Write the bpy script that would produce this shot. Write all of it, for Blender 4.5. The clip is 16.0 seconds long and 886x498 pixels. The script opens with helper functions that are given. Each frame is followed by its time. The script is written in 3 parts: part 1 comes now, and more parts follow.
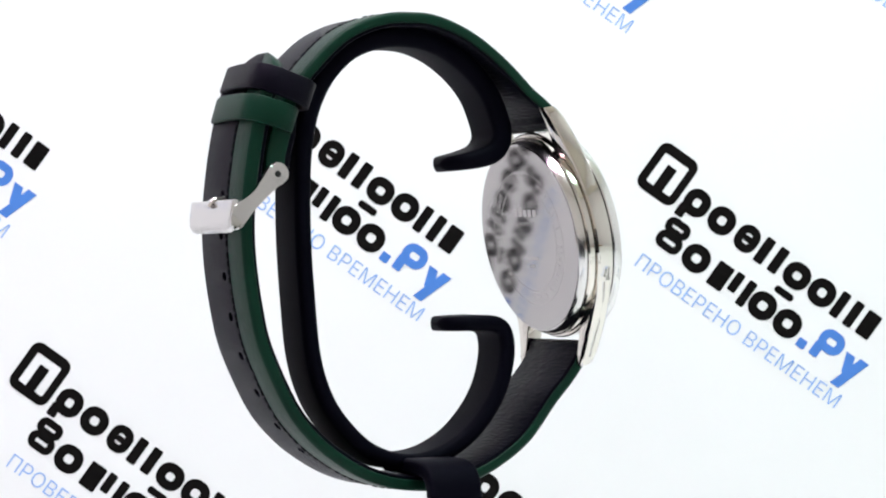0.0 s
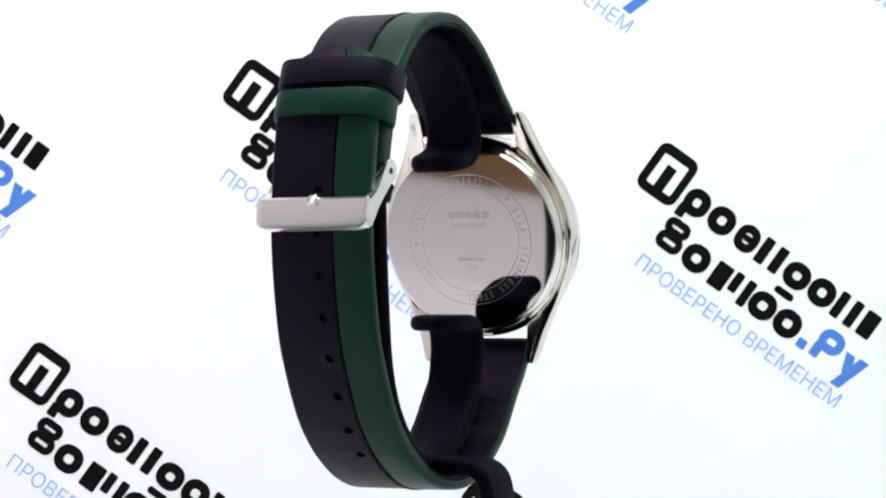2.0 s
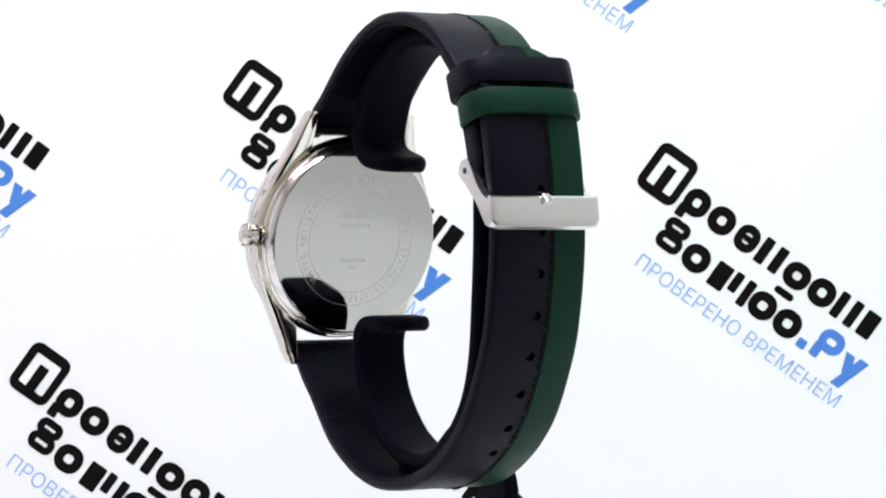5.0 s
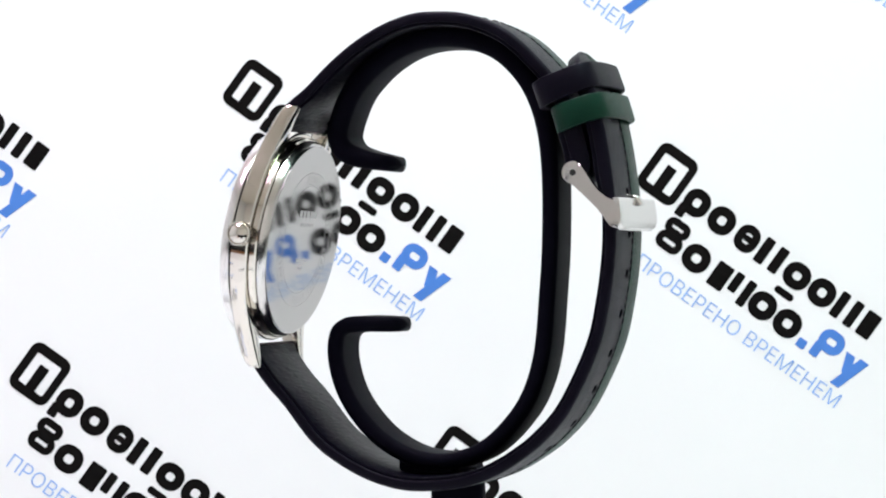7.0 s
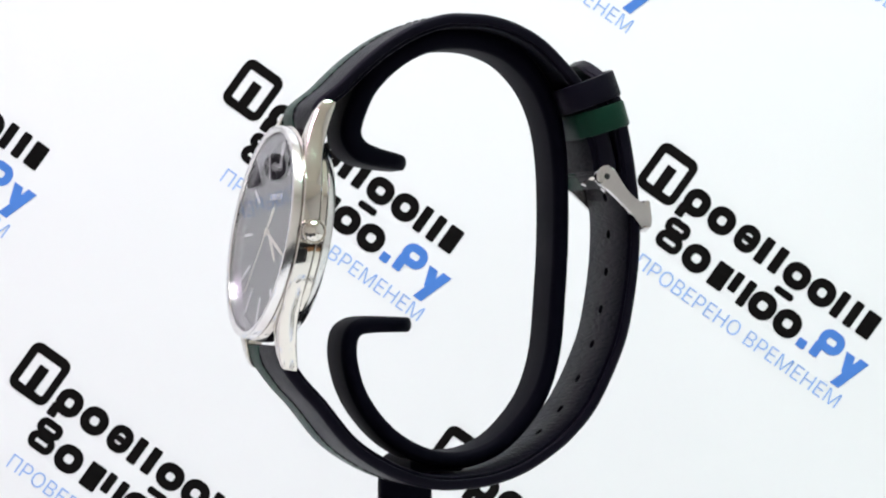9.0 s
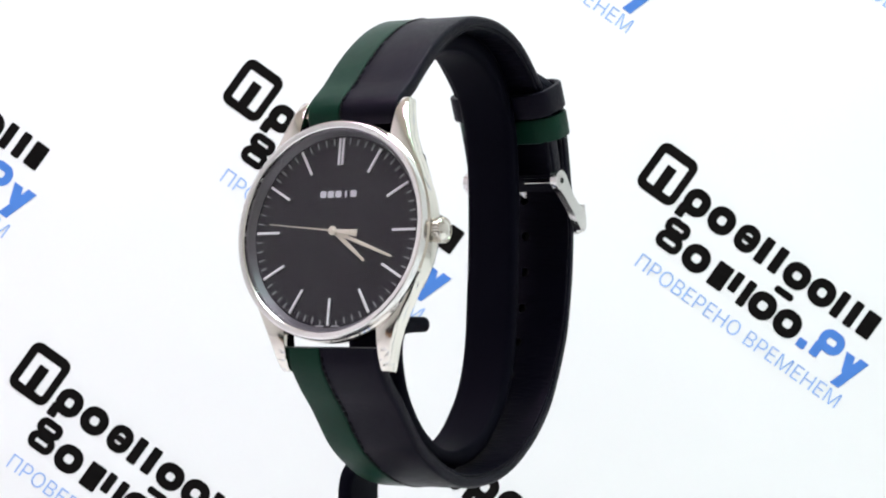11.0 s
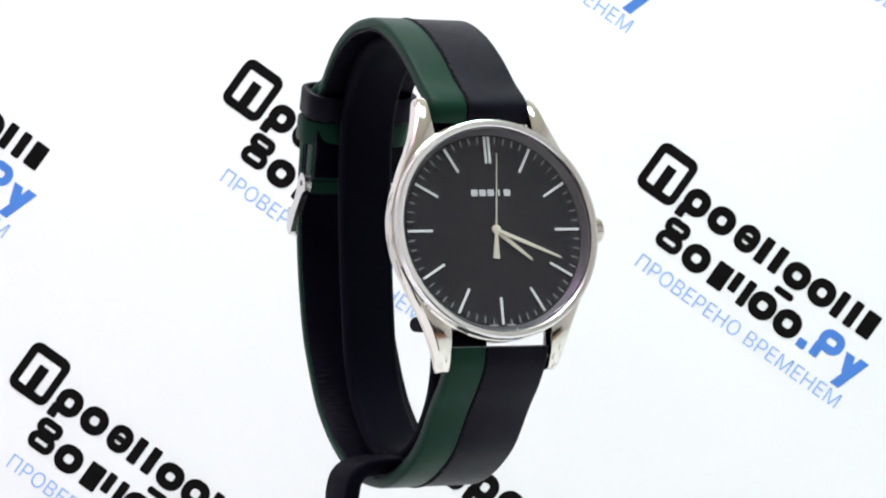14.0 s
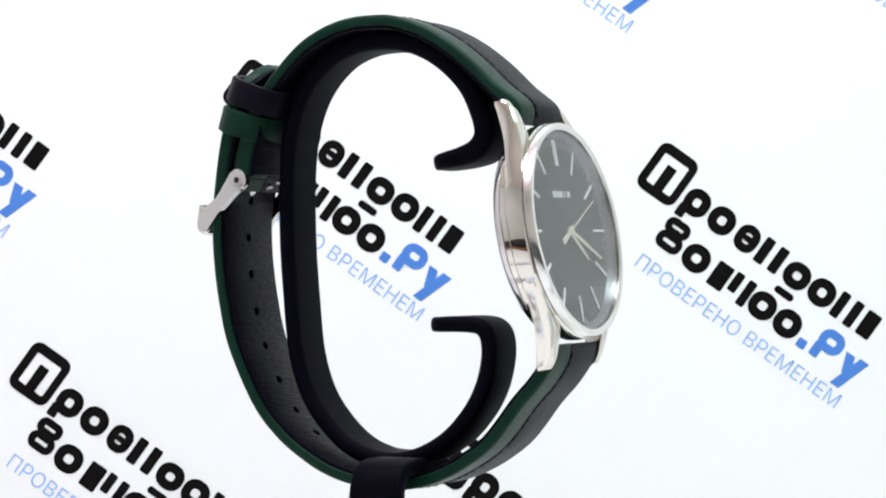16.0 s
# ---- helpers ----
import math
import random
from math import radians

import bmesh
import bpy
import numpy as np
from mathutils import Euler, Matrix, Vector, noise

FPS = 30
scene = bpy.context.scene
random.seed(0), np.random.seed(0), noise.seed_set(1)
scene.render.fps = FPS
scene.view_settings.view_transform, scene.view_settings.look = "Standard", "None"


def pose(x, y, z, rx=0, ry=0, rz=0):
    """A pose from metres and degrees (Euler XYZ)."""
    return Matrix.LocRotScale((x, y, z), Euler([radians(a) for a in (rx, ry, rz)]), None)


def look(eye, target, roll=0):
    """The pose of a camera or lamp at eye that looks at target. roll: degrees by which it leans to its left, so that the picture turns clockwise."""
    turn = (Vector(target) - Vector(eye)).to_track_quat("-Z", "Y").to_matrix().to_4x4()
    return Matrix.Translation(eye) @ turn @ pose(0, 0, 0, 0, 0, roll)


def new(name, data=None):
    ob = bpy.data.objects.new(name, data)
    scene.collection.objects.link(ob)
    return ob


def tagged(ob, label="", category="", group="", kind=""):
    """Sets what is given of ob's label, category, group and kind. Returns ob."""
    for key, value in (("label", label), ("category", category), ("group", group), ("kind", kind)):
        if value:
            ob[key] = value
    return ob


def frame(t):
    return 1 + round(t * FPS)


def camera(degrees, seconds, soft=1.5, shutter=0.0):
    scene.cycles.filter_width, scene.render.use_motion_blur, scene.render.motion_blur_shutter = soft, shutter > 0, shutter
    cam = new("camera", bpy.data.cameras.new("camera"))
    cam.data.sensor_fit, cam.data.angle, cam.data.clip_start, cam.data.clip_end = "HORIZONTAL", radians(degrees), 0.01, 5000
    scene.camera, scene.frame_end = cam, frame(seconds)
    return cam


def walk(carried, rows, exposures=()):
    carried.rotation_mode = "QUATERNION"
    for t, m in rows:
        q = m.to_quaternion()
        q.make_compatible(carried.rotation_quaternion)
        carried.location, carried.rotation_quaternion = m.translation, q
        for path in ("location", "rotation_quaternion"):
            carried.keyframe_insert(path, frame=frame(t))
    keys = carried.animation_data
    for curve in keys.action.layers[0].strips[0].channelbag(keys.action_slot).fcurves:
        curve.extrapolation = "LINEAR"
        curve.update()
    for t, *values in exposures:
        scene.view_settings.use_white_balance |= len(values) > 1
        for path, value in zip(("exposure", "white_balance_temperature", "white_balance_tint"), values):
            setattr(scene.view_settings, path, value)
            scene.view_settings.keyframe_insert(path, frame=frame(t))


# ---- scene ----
cam = camera(18.67, 16.0, soft=2.05)
EYE = Matrix.Translation((0.00379, -0.4781, 0.1)) @ pose(0, 0, 0, 90.445, 0, 0) @ pose(0, 0, 0, 0, 0, -0.41)
walk(cam, [(0.0, EYE), (16.0, EYE)], exposures=[(0.0, 0.0), (6.6, 0.0), (7.5, -0.1), (8.0, -0.21), (8.5, -0.15), (9.2, -0.06), (10.5, 0.0), (16.0, 0.0)])

MM = 0.001
AXIS_Z = 0.1                      # height of the watch's reference point over the table
CASE = pose(0.00054, -0.0279, 0.0066, 80.1, 0, 0.0) @ pose(0, 0, 0, 0, 0, 0.7)   # dial centre, 12 o'clock up, facing out

# ---------------------------------------------------------------- world and light
world = bpy.data.worlds.new("studio_air")
scene.world = world
world.use_nodes = True
world.node_tree.nodes["Background"].inputs["Color"].default_value = (0.9, 0.95, 1.0, 1)
world.node_tree.nodes["Background"].inputs["Strength"].default_value = 0.01


def softbox(name, eye, target, sx, sy, watts, color):
    lamp = bpy.data.lights.new(name, "AREA")
    lamp.shape, lamp.size, lamp.size_y, lamp.energy, lamp.color = "RECTANGLE", sx, sy, watts, color
    ob = new(name, lamp)
    ob.matrix_world = look(eye, target)
    return ob


softbox("ceiling_panel_lamp", (0, -0.1, 0.55), (0, -0.1, 0), 0.22, 0.16, 2.02, (0.925, 0.965, 1.0))
softbox("side_panel_lamp", (-0.2, -0.1, 0.55), (-0.12, 0.1, 0.0), 0.14, 0.16, 1.05, (1.0, 0.70, 1.0))
softbox("side_panel_lamp", (0.2, -0.1, 0.55), (0.12, 0.1, 0.0), 0.14, 0.16, 0.99, (0.60, 1.0, 0.86))


# ---------------------------------------------------------------- materials
def material(name, color, rough=0.5, metal=0.0, grain=0.0, scale=400.0, vary=0.0, vary_scale=60.0, kind="noise", coat=0.0, rough_vary=0.0, spec=0.5, stretch=(1, 1, 1), sheen=(1, 1, 1)):
    m = bpy.data.materials.new(name)
    m.use_nodes = True
    nt = m.node_tree
    b = nt.nodes["Principled BSDF"]
    b.inputs["Base Color"].default_value = (*color, 1)
    b.inputs["Roughness"].default_value = rough
    b.inputs["Metallic"].default_value = metal
    b.inputs["Coat Weight"].default_value = coat
    b.inputs["Specular IOR Level"].default_value = spec
    b.inputs["Specular Tint"].default_value = (*sheen, 1)
    co = nt.nodes.new("ShaderNodeTexCoord")
    space = co.outputs["Object"]
    if stretch != (1, 1, 1):
        pull = nt.nodes.new("ShaderNodeVectorMath")
        pull.operation = "MULTIPLY"
        pull.inputs[1].default_value = stretch
        nt.links.new(space, pull.inputs[0])
        space = pull.outputs[0]
    if grain:
        if kind == "leather":
            tex = nt.nodes.new("ShaderNodeTexVoronoi")
            tex.feature = "DISTANCE_TO_EDGE"
            out = tex.outputs["Distance"]
        else:
            tex = nt.nodes.new("ShaderNodeTexNoise")
            tex.inputs["Detail"].default_value = 4
            out = tex.outputs["Fac"]
        tex.inputs["Scale"].default_value = scale
        nt.links.new(space, tex.inputs["Vector"])
        if kind == "leather":
            wob = nt.nodes.new("ShaderNodeTexNoise")
            wob.inputs["Scale"].default_value = scale * 0.5
            nt.links.new(space, wob.inputs["Vector"])
            add = nt.nodes.new("ShaderNodeVectorMath")
            add.operation = "MULTIPLY_ADD"
            add.inputs[1].default_value = (0.002, 0.002, 0.002)
            nt.links.new(wob.outputs["Color"], add.inputs[0])
            nt.links.new(space, add.inputs[2])
            nt.links.new(add.outputs[0], tex.inputs["Vector"])
        bump = nt.nodes.new("ShaderNodeBump")
        bump.inputs["Strength"].default_value = grain
        bump.inputs["Distance"].default_value = 0.0003
        nt.links.new(out, bump.inputs["Height"])
        nt.links.new(bump.outputs["Normal"], b.inputs["Normal"])
    if vary or rough_vary:
        n2 = nt.nodes.new("ShaderNodeTexNoise")
        n2.inputs["Scale"].default_value = vary_scale
        n2.inputs["Detail"].default_value = 5
        nt.links.new(co.outputs["Object"], n2.inputs["Vector"])
    if vary:
        mix = nt.nodes.new("ShaderNodeMix")
        mix.data_type = "RGBA"
        mix.inputs["A"].default_value = (*[c * (1 - vary) for c in color], 1)
        mix.inputs["B"].default_value = (*[min(1, c * (1 + vary)) for c in color], 1)
        nt.links.new(n2.outputs["Fac"], mix.inputs["Factor"])
        nt.links.new(mix.outputs["Result"], b.inputs["Base Color"])
    if rough_vary:
        mr = nt.nodes.new("ShaderNodeMapRange")
        mr.inputs["To Min"].default_value = max(0.0, rough - rough_vary)
        mr.inputs["To Max"].default_value = rough + rough_vary
        nt.links.new(n2.outputs["Fac"], mr.inputs["Value"])
        nt.links.new(mr.outputs["Result"], b.inputs["Roughness"])
    return m


BLACK_LEATHER = material("black_leather", (0.0016, 0.0013, 0.0045), 0.42, grain=0.28, scale=2200, vary=0.35, vary_scale=120, kind="leather", rough_vary=0.10, spec=0.11, sheen=(0.85, 0.78, 1.0))
GREEN_LEATHER = material("green_leather", (0.0025, 0.026, 0.0145), 0.38, grain=0.22, scale=2200, vary=0.25, vary_scale=120, kind="leather", rough_vary=0.08, spec=0.11)
LINING = material("lining_leather", (0.0016, 0.0014, 0.0042), 0.40, grain=0.5, scale=1100, vary=0.4, vary_scale=200, kind="leather", spec=0.07, stretch=(0.22, 1, 1), sheen=(0.85, 0.78, 1.0))
THREAD = material("black_thread", (0.0025, 0.0025, 0.004), 0.6, grain=0.4, scale=4000, spec=0.1)
RUBBER = material("black_stand_plastic", (0.0013, 0.0013, 0.0040), 0.58, grain=0.10, scale=2500, vary=0.2, vary_scale=90, rough_vary=0.08, spec=0.045, sheen=(0.85, 0.78, 1.0))
STEEL = material("polished_steel", (0.67, 0.635, 0.585), 0.06, 1.0, grain=0.004, scale=200, rough_vary=0.03)
BRUSHED = material("satin_steel", (0.76, 0.74, 0.73), 0.2, 1.0, grain=0.008, scale=300, rough_vary=0.03)
MIRROR = material("mirror_steel", (0.46, 0.44, 0.435), 0.045, 1.0, grain=0.002, scale=120)
LUG_STEEL = material("soft_polished_steel", (0.71, 0.67, 0.615), 0.09, 1.0, grain=0.01, scale=300, rough_vary=0.05)
GREY_BOARD = material("grey_board", (0.78, 0.77, 0.76), 0.7, grain=0.05, scale=200, vary=0.05, vary_scale=8)
ENGRAVE = material("engraved_steel", (0.48, 0.46, 0.455), 0.30, 1.0)
BUCKLE_STEEL = material("buckle_steel", (0.67, 0.65, 0.64), 0.17, 1.0, grain=0.01, scale=300, rough_vary=0.04)
DIAL = material("black_dial", (0.009, 0.007, 0.012), 0.55, vary=0.12, spec=0.13)
INDEX = material("silver_index", (0.80, 0.80, 0.82), 0.4)
MARK_PRINT = material("pale_print", (0.62, 0.62, 0.66), 0.5)
INDEX_PRINT = material("silver_print", (0.36, 0.36, 0.38), 0.6)
POINTER = material("pale_gold_pointer", (0.72, 0.66, 0.55), 0.35, 0.3)
# near-black colour standing in for the shade inside small holes
HOLE_SHADE = material("recess_shade", (0.01, 0.01, 0.01), 0.8)
PAPER = material("white_print_paper", (0.88, 0.885, 0.885), 0.75, grain=0.05, scale=900, vary=0.02, vary_scale=12)
INK_BLACK = material("black_ink", (0.006, 0.0052, 0.005), 0.6, vary=0.3, vary_scale=300, spec=0.04)
INK_BLUE = material("blue_ink", (0.060, 0.210, 0.640), 0.6, vary=0.12, vary_scale=300)
INK_PALE = material("pale_blue_ink", (0.26, 0.46, 0.86), 0.6, vary=0.1, vary_scale=300)
WHITE_BOARD = material("white_board", (0.80, 0.80, 0.79), 0.6, grain=0.05, scale=200, vary=0.04, vary_scale=8)
BLACK_CLOTH = material("black_cloth", (0.008, 0.008, 0.009), 0.9, grain=0.3, scale=900, vary=0.3, vary_scale=30)
CREAM_WALL = material("cream_wall_paint", (0.78, 0.735, 0.675), 0.7, grain=0.05, scale=150, vary=0.05, vary_scale=6)
CREAM_CEILING = material("cream_ceiling_board", (0.84, 0.785, 0.69), 0.7, grain=0.05, scale=150, vary=0.05, vary_scale=6)
WOOD = material("brown_wood", (0.22, 0.10, 0.035), 0.45, grain=0.2, scale=80, vary=0.35, vary_scale=40)

GLASS = bpy.data.materials.new("mineral_glass")
GLASS.use_nodes = True
_t = GLASS.node_tree
_t.nodes.remove(_t.nodes["Principled BSDF"])
_facing = _t.nodes.new("ShaderNodeLayerWeight")
_facing.inputs["Blend"].default_value = 0.5
_steep = _t.nodes.new("ShaderNodeMath")
_steep.operation = "POWER"
_steep.inputs[1].default_value = 4.3
_gain = _t.nodes.new("ShaderNodeMath")
_gain.operation = "MULTIPLY_ADD"
_gain.inputs[1].default_value, _gain.inputs[2].default_value = 0.9, 0.02
_clear = _t.nodes.new("ShaderNodeBsdfTransparent")
_clear.inputs["Color"].default_value = (0.985, 0.985, 0.99, 1)
_gloss = _t.nodes.new("ShaderNodeBsdfGlossy")
_gloss.inputs["Roughness"].default_value = 0.0
_blend = _t.nodes.new("ShaderNodeMixShader")
_t.links.new(_facing.outputs["Facing"], _steep.inputs[0])
_t.links.new(_steep.outputs[0], _gain.inputs[0])
_t.links.new(_gain.outputs[0], _blend.inputs[0])
_t.links.new(_clear.outputs[0], _blend.inputs[1])
_t.links.new(_gloss.outputs[0], _blend.inputs[2])
_t.links.new(_blend.outputs[0], _t.nodes["Material Output"].inputs["Surface"])


# ---------------------------------------------------------------- building helpers
def part(name, bm, mat, parent=None, label="", at=None, smooth=True, mesh=None, sharp=24):
    """One mesh object under a thing. Coordinates are given in millimetres."""
    if mesh is None:
        bmesh.ops.scale(bm, vec=(MM, MM, MM), verts=bm.verts)
        bmesh.ops.recalc_face_normals(bm, faces=bm.faces)
        mesh = bpy.data.meshes.new(name)
        bm.to_mesh(mesh)
        bm.free()
        mesh.materials.append(mat)
        if smooth:
            mesh.shade_smooth()
            mesh.set_sharp_from_angle(angle=radians(sharp))
    ob = new(name, mesh)
    if parent:
        ob.parent = parent
    if at is not None:
        ob.matrix_basis = at
    if label:
        ob["label"] = label
    return ob


def lathe(profile, segs=96, closed=True):
    bm = bmesh.new()
    rings = []
    for r, z in profile:
        if r < 1e-6:
            rings.append([bm.verts.new((0, 0, z))])
        else:
            rings.append([bm.verts.new((r * math.cos(2 * math.pi * k / segs), r * math.sin(2 * math.pi * k / segs), z)) for k in range(segs)])
    pairs = list(zip(rings, rings[1:])) + ([(rings[-1], rings[0])] if closed and len(rings[0]) > 1 and len(rings[-1]) > 1 else [])
    for a, b in pairs:
        for k in range(segs):
            j = (k + 1) % segs
            if len(a) == 1 and len(b) == 1:
                continue
            if len(a) == 1:
                bm.faces.new((a[0], b[k], b[j]))
            elif len(b) == 1:
                bm.faces.new((a[k], a[j], b[0]))
            else:
                bm.faces.new((a[k], a[j], b[j], b[k]))
    return bm


def spline(points, step):
    """A smooth curve through the points, at even steps."""
    p = [np.array(q, float) for q in points]
    p = [2 * p[0] - p[1]] + p + [2 * p[-1] - p[-2]]
    dense = []
    for i in range(1, len(p) - 2):
        for u in np.linspace(0, 1, 24, endpoint=False):
            a, b, c, d = p[i - 1:i + 3]
            dense.append(0.5 * (2 * b + (c - a) * u + (2 * a - 5 * b + 4 * c - d) * u * u + (3 * b - a - 3 * c + d) * u ** 3))
    dense.append(p[-2])
    dense = np.array(dense)
    s = np.concatenate([[0], np.cumsum(np.linalg.norm(np.diff(dense, axis=0), axis=1))])
    at = np.linspace(0, s[-1], max(2, int(s[-1] / step) + 1))
    return np.stack([np.interp(at, s, dense[:, k]) for k in range(dense.shape[1])], 1), at


def normals(path, side=1):
    t = np.gradient(path, axis=0)
    t /= np.linalg.norm(t, axis=1)[:, None]
    return np.stack([-t[:, 1], t[:, 0]], 1) * side


def sweep(path, nrm, section, widths=None, depths=None, centre=0.0):
    """A closed section of (x, n) carried along a path in the y-z plane; the ends are capped."""
    bm = bmesh.new()
    rings = []
    for i, (p, n) in enumerate(zip(path, nrm)):
        w = 1.0 if widths is None else widths[i]
        d = 1.0 if depths is None else depths[i]
        rings.append([bm.verts.new((centre + x * w, p[0] + n[0] * h * d, p[1] + n[1] * h * d)) for x, h in section])
    m = len(section)
    for a, b in zip(rings, rings[1:]):
        for k in range(m):
            j = (k + 1) % m
            bm.faces.new((a[k], a[j], b[j], b[k]))
    bm.faces.new(rings[0])
    bm.faces.new(rings[-1][::-1])
    return bm


def rounded(x0, x1, y0, y1, r, n=4, radii=None):
    """A rounded rectangle; radii for the corners low-left, low-right, high-right, high-left."""
    radii = radii or (r, r, r, r)
    pts = []
    for (cx, cy, a0), q in zip(((x0, y0, 180), (x1, y0, 270), (x1, y1, 0), (x0, y1, 90)), radii):
        ox = cx + (q if cx == x0 else -q)
        oy = cy + (q if cy == y0 else -q)
        for k in range(n + 1):
            a = radians(a0 + 90 * k / n)
            pts.append((ox + q * math.cos(a), oy + q * math.sin(a)))
    return pts


def prism(poly, z0, z1, bm=None, bevel=0.0, axes="xyz"):
    """A polygon pushed from z0 to z1; axes gives the order in which poly's x, y and the height are laid out."""
    own = bmesh.new()
    low = [own.verts.new((x, y, z0)) for x, y in poly]
    top = [own.verts.new((x, y, z1)) for x, y in poly]
    own.faces.new(low[::-1])
    own.faces.new(top)
    for k in range(len(poly)):
        j = (k + 1) % len(poly)
        own.faces.new((low[k], low[j], top[j], top[k]))
    if bevel:
        rim = [e for e in own.edges if abs(e.verts[0].co.z - e.verts[1].co.z) < 1e-9]
        bmesh.ops.bevel(own, geom=rim, offset=bevel, segments=2, affect="EDGES", profile=0.5)
    if axes == "yzx":
        for v in own.verts:
            v.co = (v.co.z, v.co.x, v.co.y)
    if bm is None:
        return own
    tmp = bpy.data.meshes.new("tmp")
    own.to_mesh(tmp)
    own.free()
    bm.from_mesh(tmp)
    bpy.data.meshes.remove(tmp)
    return bm


def ring_plate(outer, inner, z0, z1, bm=None):
    """A flat frame between two outlines with the same number of points."""
    bm = bm or bmesh.new()
    n = len(outer)
    v = [[bm.verts.new((x, y, z)) for x, y in loop] for loop, z in ((outer, z0), (outer, z1), (inner, z1), (inner, z0))]
    for a, b in zip(v, v[1:] + v[:1]):
        for k in range(n):
            j = (k + 1) % n
            bm.faces.new((a[k], a[j], b[j], b[k]))
    return bm


def circle(cx, cy, r, n=28, sx=1.0):
    return [(cx + r * sx * math.cos(2 * math.pi * k / n), cy + r * math.sin(2 * math.pi * k / n)) for k in range(n)]


def writing(body, height, depth, bold=0.0):
    """Letters of the built-in font as a bmesh in millimetres, centred, capital height as given."""
    cu = bpy.data.curves.new("writing", "FONT")
    cu.body, cu.align_x, cu.extrude, cu.offset, cu.resolution_u = body, "CENTER", depth / 2 / height * 0.73, bold, 3
    tmp = bpy.data.objects.new("writing", cu)
    scene.collection.objects.link(tmp)
    bpy.context.view_layer.update()
    me = bpy.data.meshes.new_from_object(tmp.evaluated_get(bpy.context.evaluated_depsgraph_get()))
    bm = bmesh.new()
    bm.from_mesh(me)
    bpy.data.objects.remove(tmp)
    bpy.data.curves.remove(cu)
    bpy.data.meshes.remove(me)
    bmesh.ops.scale(bm, vec=(height / 0.73,) * 3, verts=bm.verts)
    return bm


def empty(name, m):
    ob = new(name)
    ob.empty_display_size = 0.01
    ob.matrix_world = m
    return ob


def box_bm(x0, x1, y0, y1, z0, z1, bevel=0.0):
    return prism([(x0, y0), (x1, y0), (x1, y1), (x0, y1)], z0, z1, bevel=bevel)


# ---------------------------------------------------------------- the setting
table = part("table_top", box_bm(-460, 460, -590, 170, -20, 0, 1.0), WHITE_BOARD)
tagged(table, "matt white studio table top under the turntable", "table", kind="structure")
for nm, b, mt, lab in (
        ("wall_west", (-480, -465, -610, 190, -25, 560), GREY_BOARD, "plain light grey side panel of the photo booth"),
        ("wall_east", (465, 480, -610, 190, -25, 560), GREY_BOARD, "plain light grey side panel of the photo booth"),
        ("wall_north", (-464, 464, 175, 190, -25, 560), GREY_BOARD, "plain light grey rear panel behind the printed sheet"),
        ("wall_south", (-464, 464, -610, -595, -25, 560), CREAM_WALL, "plain beige wall behind the camera"),
        ("ceiling", (-480, 480, -610, 190, 562, 575), CREAM_CEILING, "plain cream top panel of the photo booth"),
):
    tagged(part(nm, box_bm(*b), mt, smooth=False), lab, "wall" if "wall" in nm else nm, kind="structure")


def make_platform():
    """Low black platform under the camera, seen only as a dark reflection in the polished case."""
    root = empty("camera_platform", pose(0, 0, 0))
    part("block", box_bm(-112, 92, -245, -172, 0, 54, 2.0), BLACK_CLOTH, root)
    part("side_block", box_bm(-440, -114, -420, -252, 0, 34, 2.0), BLACK_CLOTH, root)
    part("wooden_edge", box_bm(-440, -114, -251, -236, 0, 12, 1.5), WOOD, root, "brown wooden edge strip")
    part("side_block", box_bm(94, 440, -420, -336, 0, 34, 2.0), BLACK_CLOTH, root)
    part("wooden_edge", box_bm(94, 440, -335, -272, 0, 8, 1.5), WOOD, root, "brown wooden edge strip")
    return tagged(root, "low black cloth-covered platform standing on the white table", "platform")


make_platform()

# printed backdrop sheet: repeated emblem, two lines of bold marks and a slogan
BACK_Y = 141.0
SCALE = 1.0 / 7.703                 # millimetres of paper to one unit of the print's layout
backdrop = part("backdrop", box_bm(-345, 345, BACK_Y, BACK_Y + 0.6, 1, 540), PAPER, smooth=False)
tagged(backdrop, "white printed paper backdrop with repeated slanted black and blue lettering", "backdrop", kind="structure")


def outline_ring(bm, cx, cy, w, h, stroke, z0=0.0, z1=0.06, n=7):
    r = min(w, h) / 2 * 0.92
    o = rounded(cx - w / 2, cx + w / 2, cy - h / 2, cy + h / 2, r, n)
    s = stroke
    i = rounded(cx - w / 2 + s, cx + w / 2 - s, cy - h / 2 + s, cy + h / 2 - s, max(0.5, r - s), n)
    ring_plate(o, i, z0, z1, bm)


def bar(bm, x0, x1, y0, y1, r=2.0, z0=0.0, z1=0.06):
    prism(rounded(x0, x1, y0, y1, r, 2), z0, z1, bm)


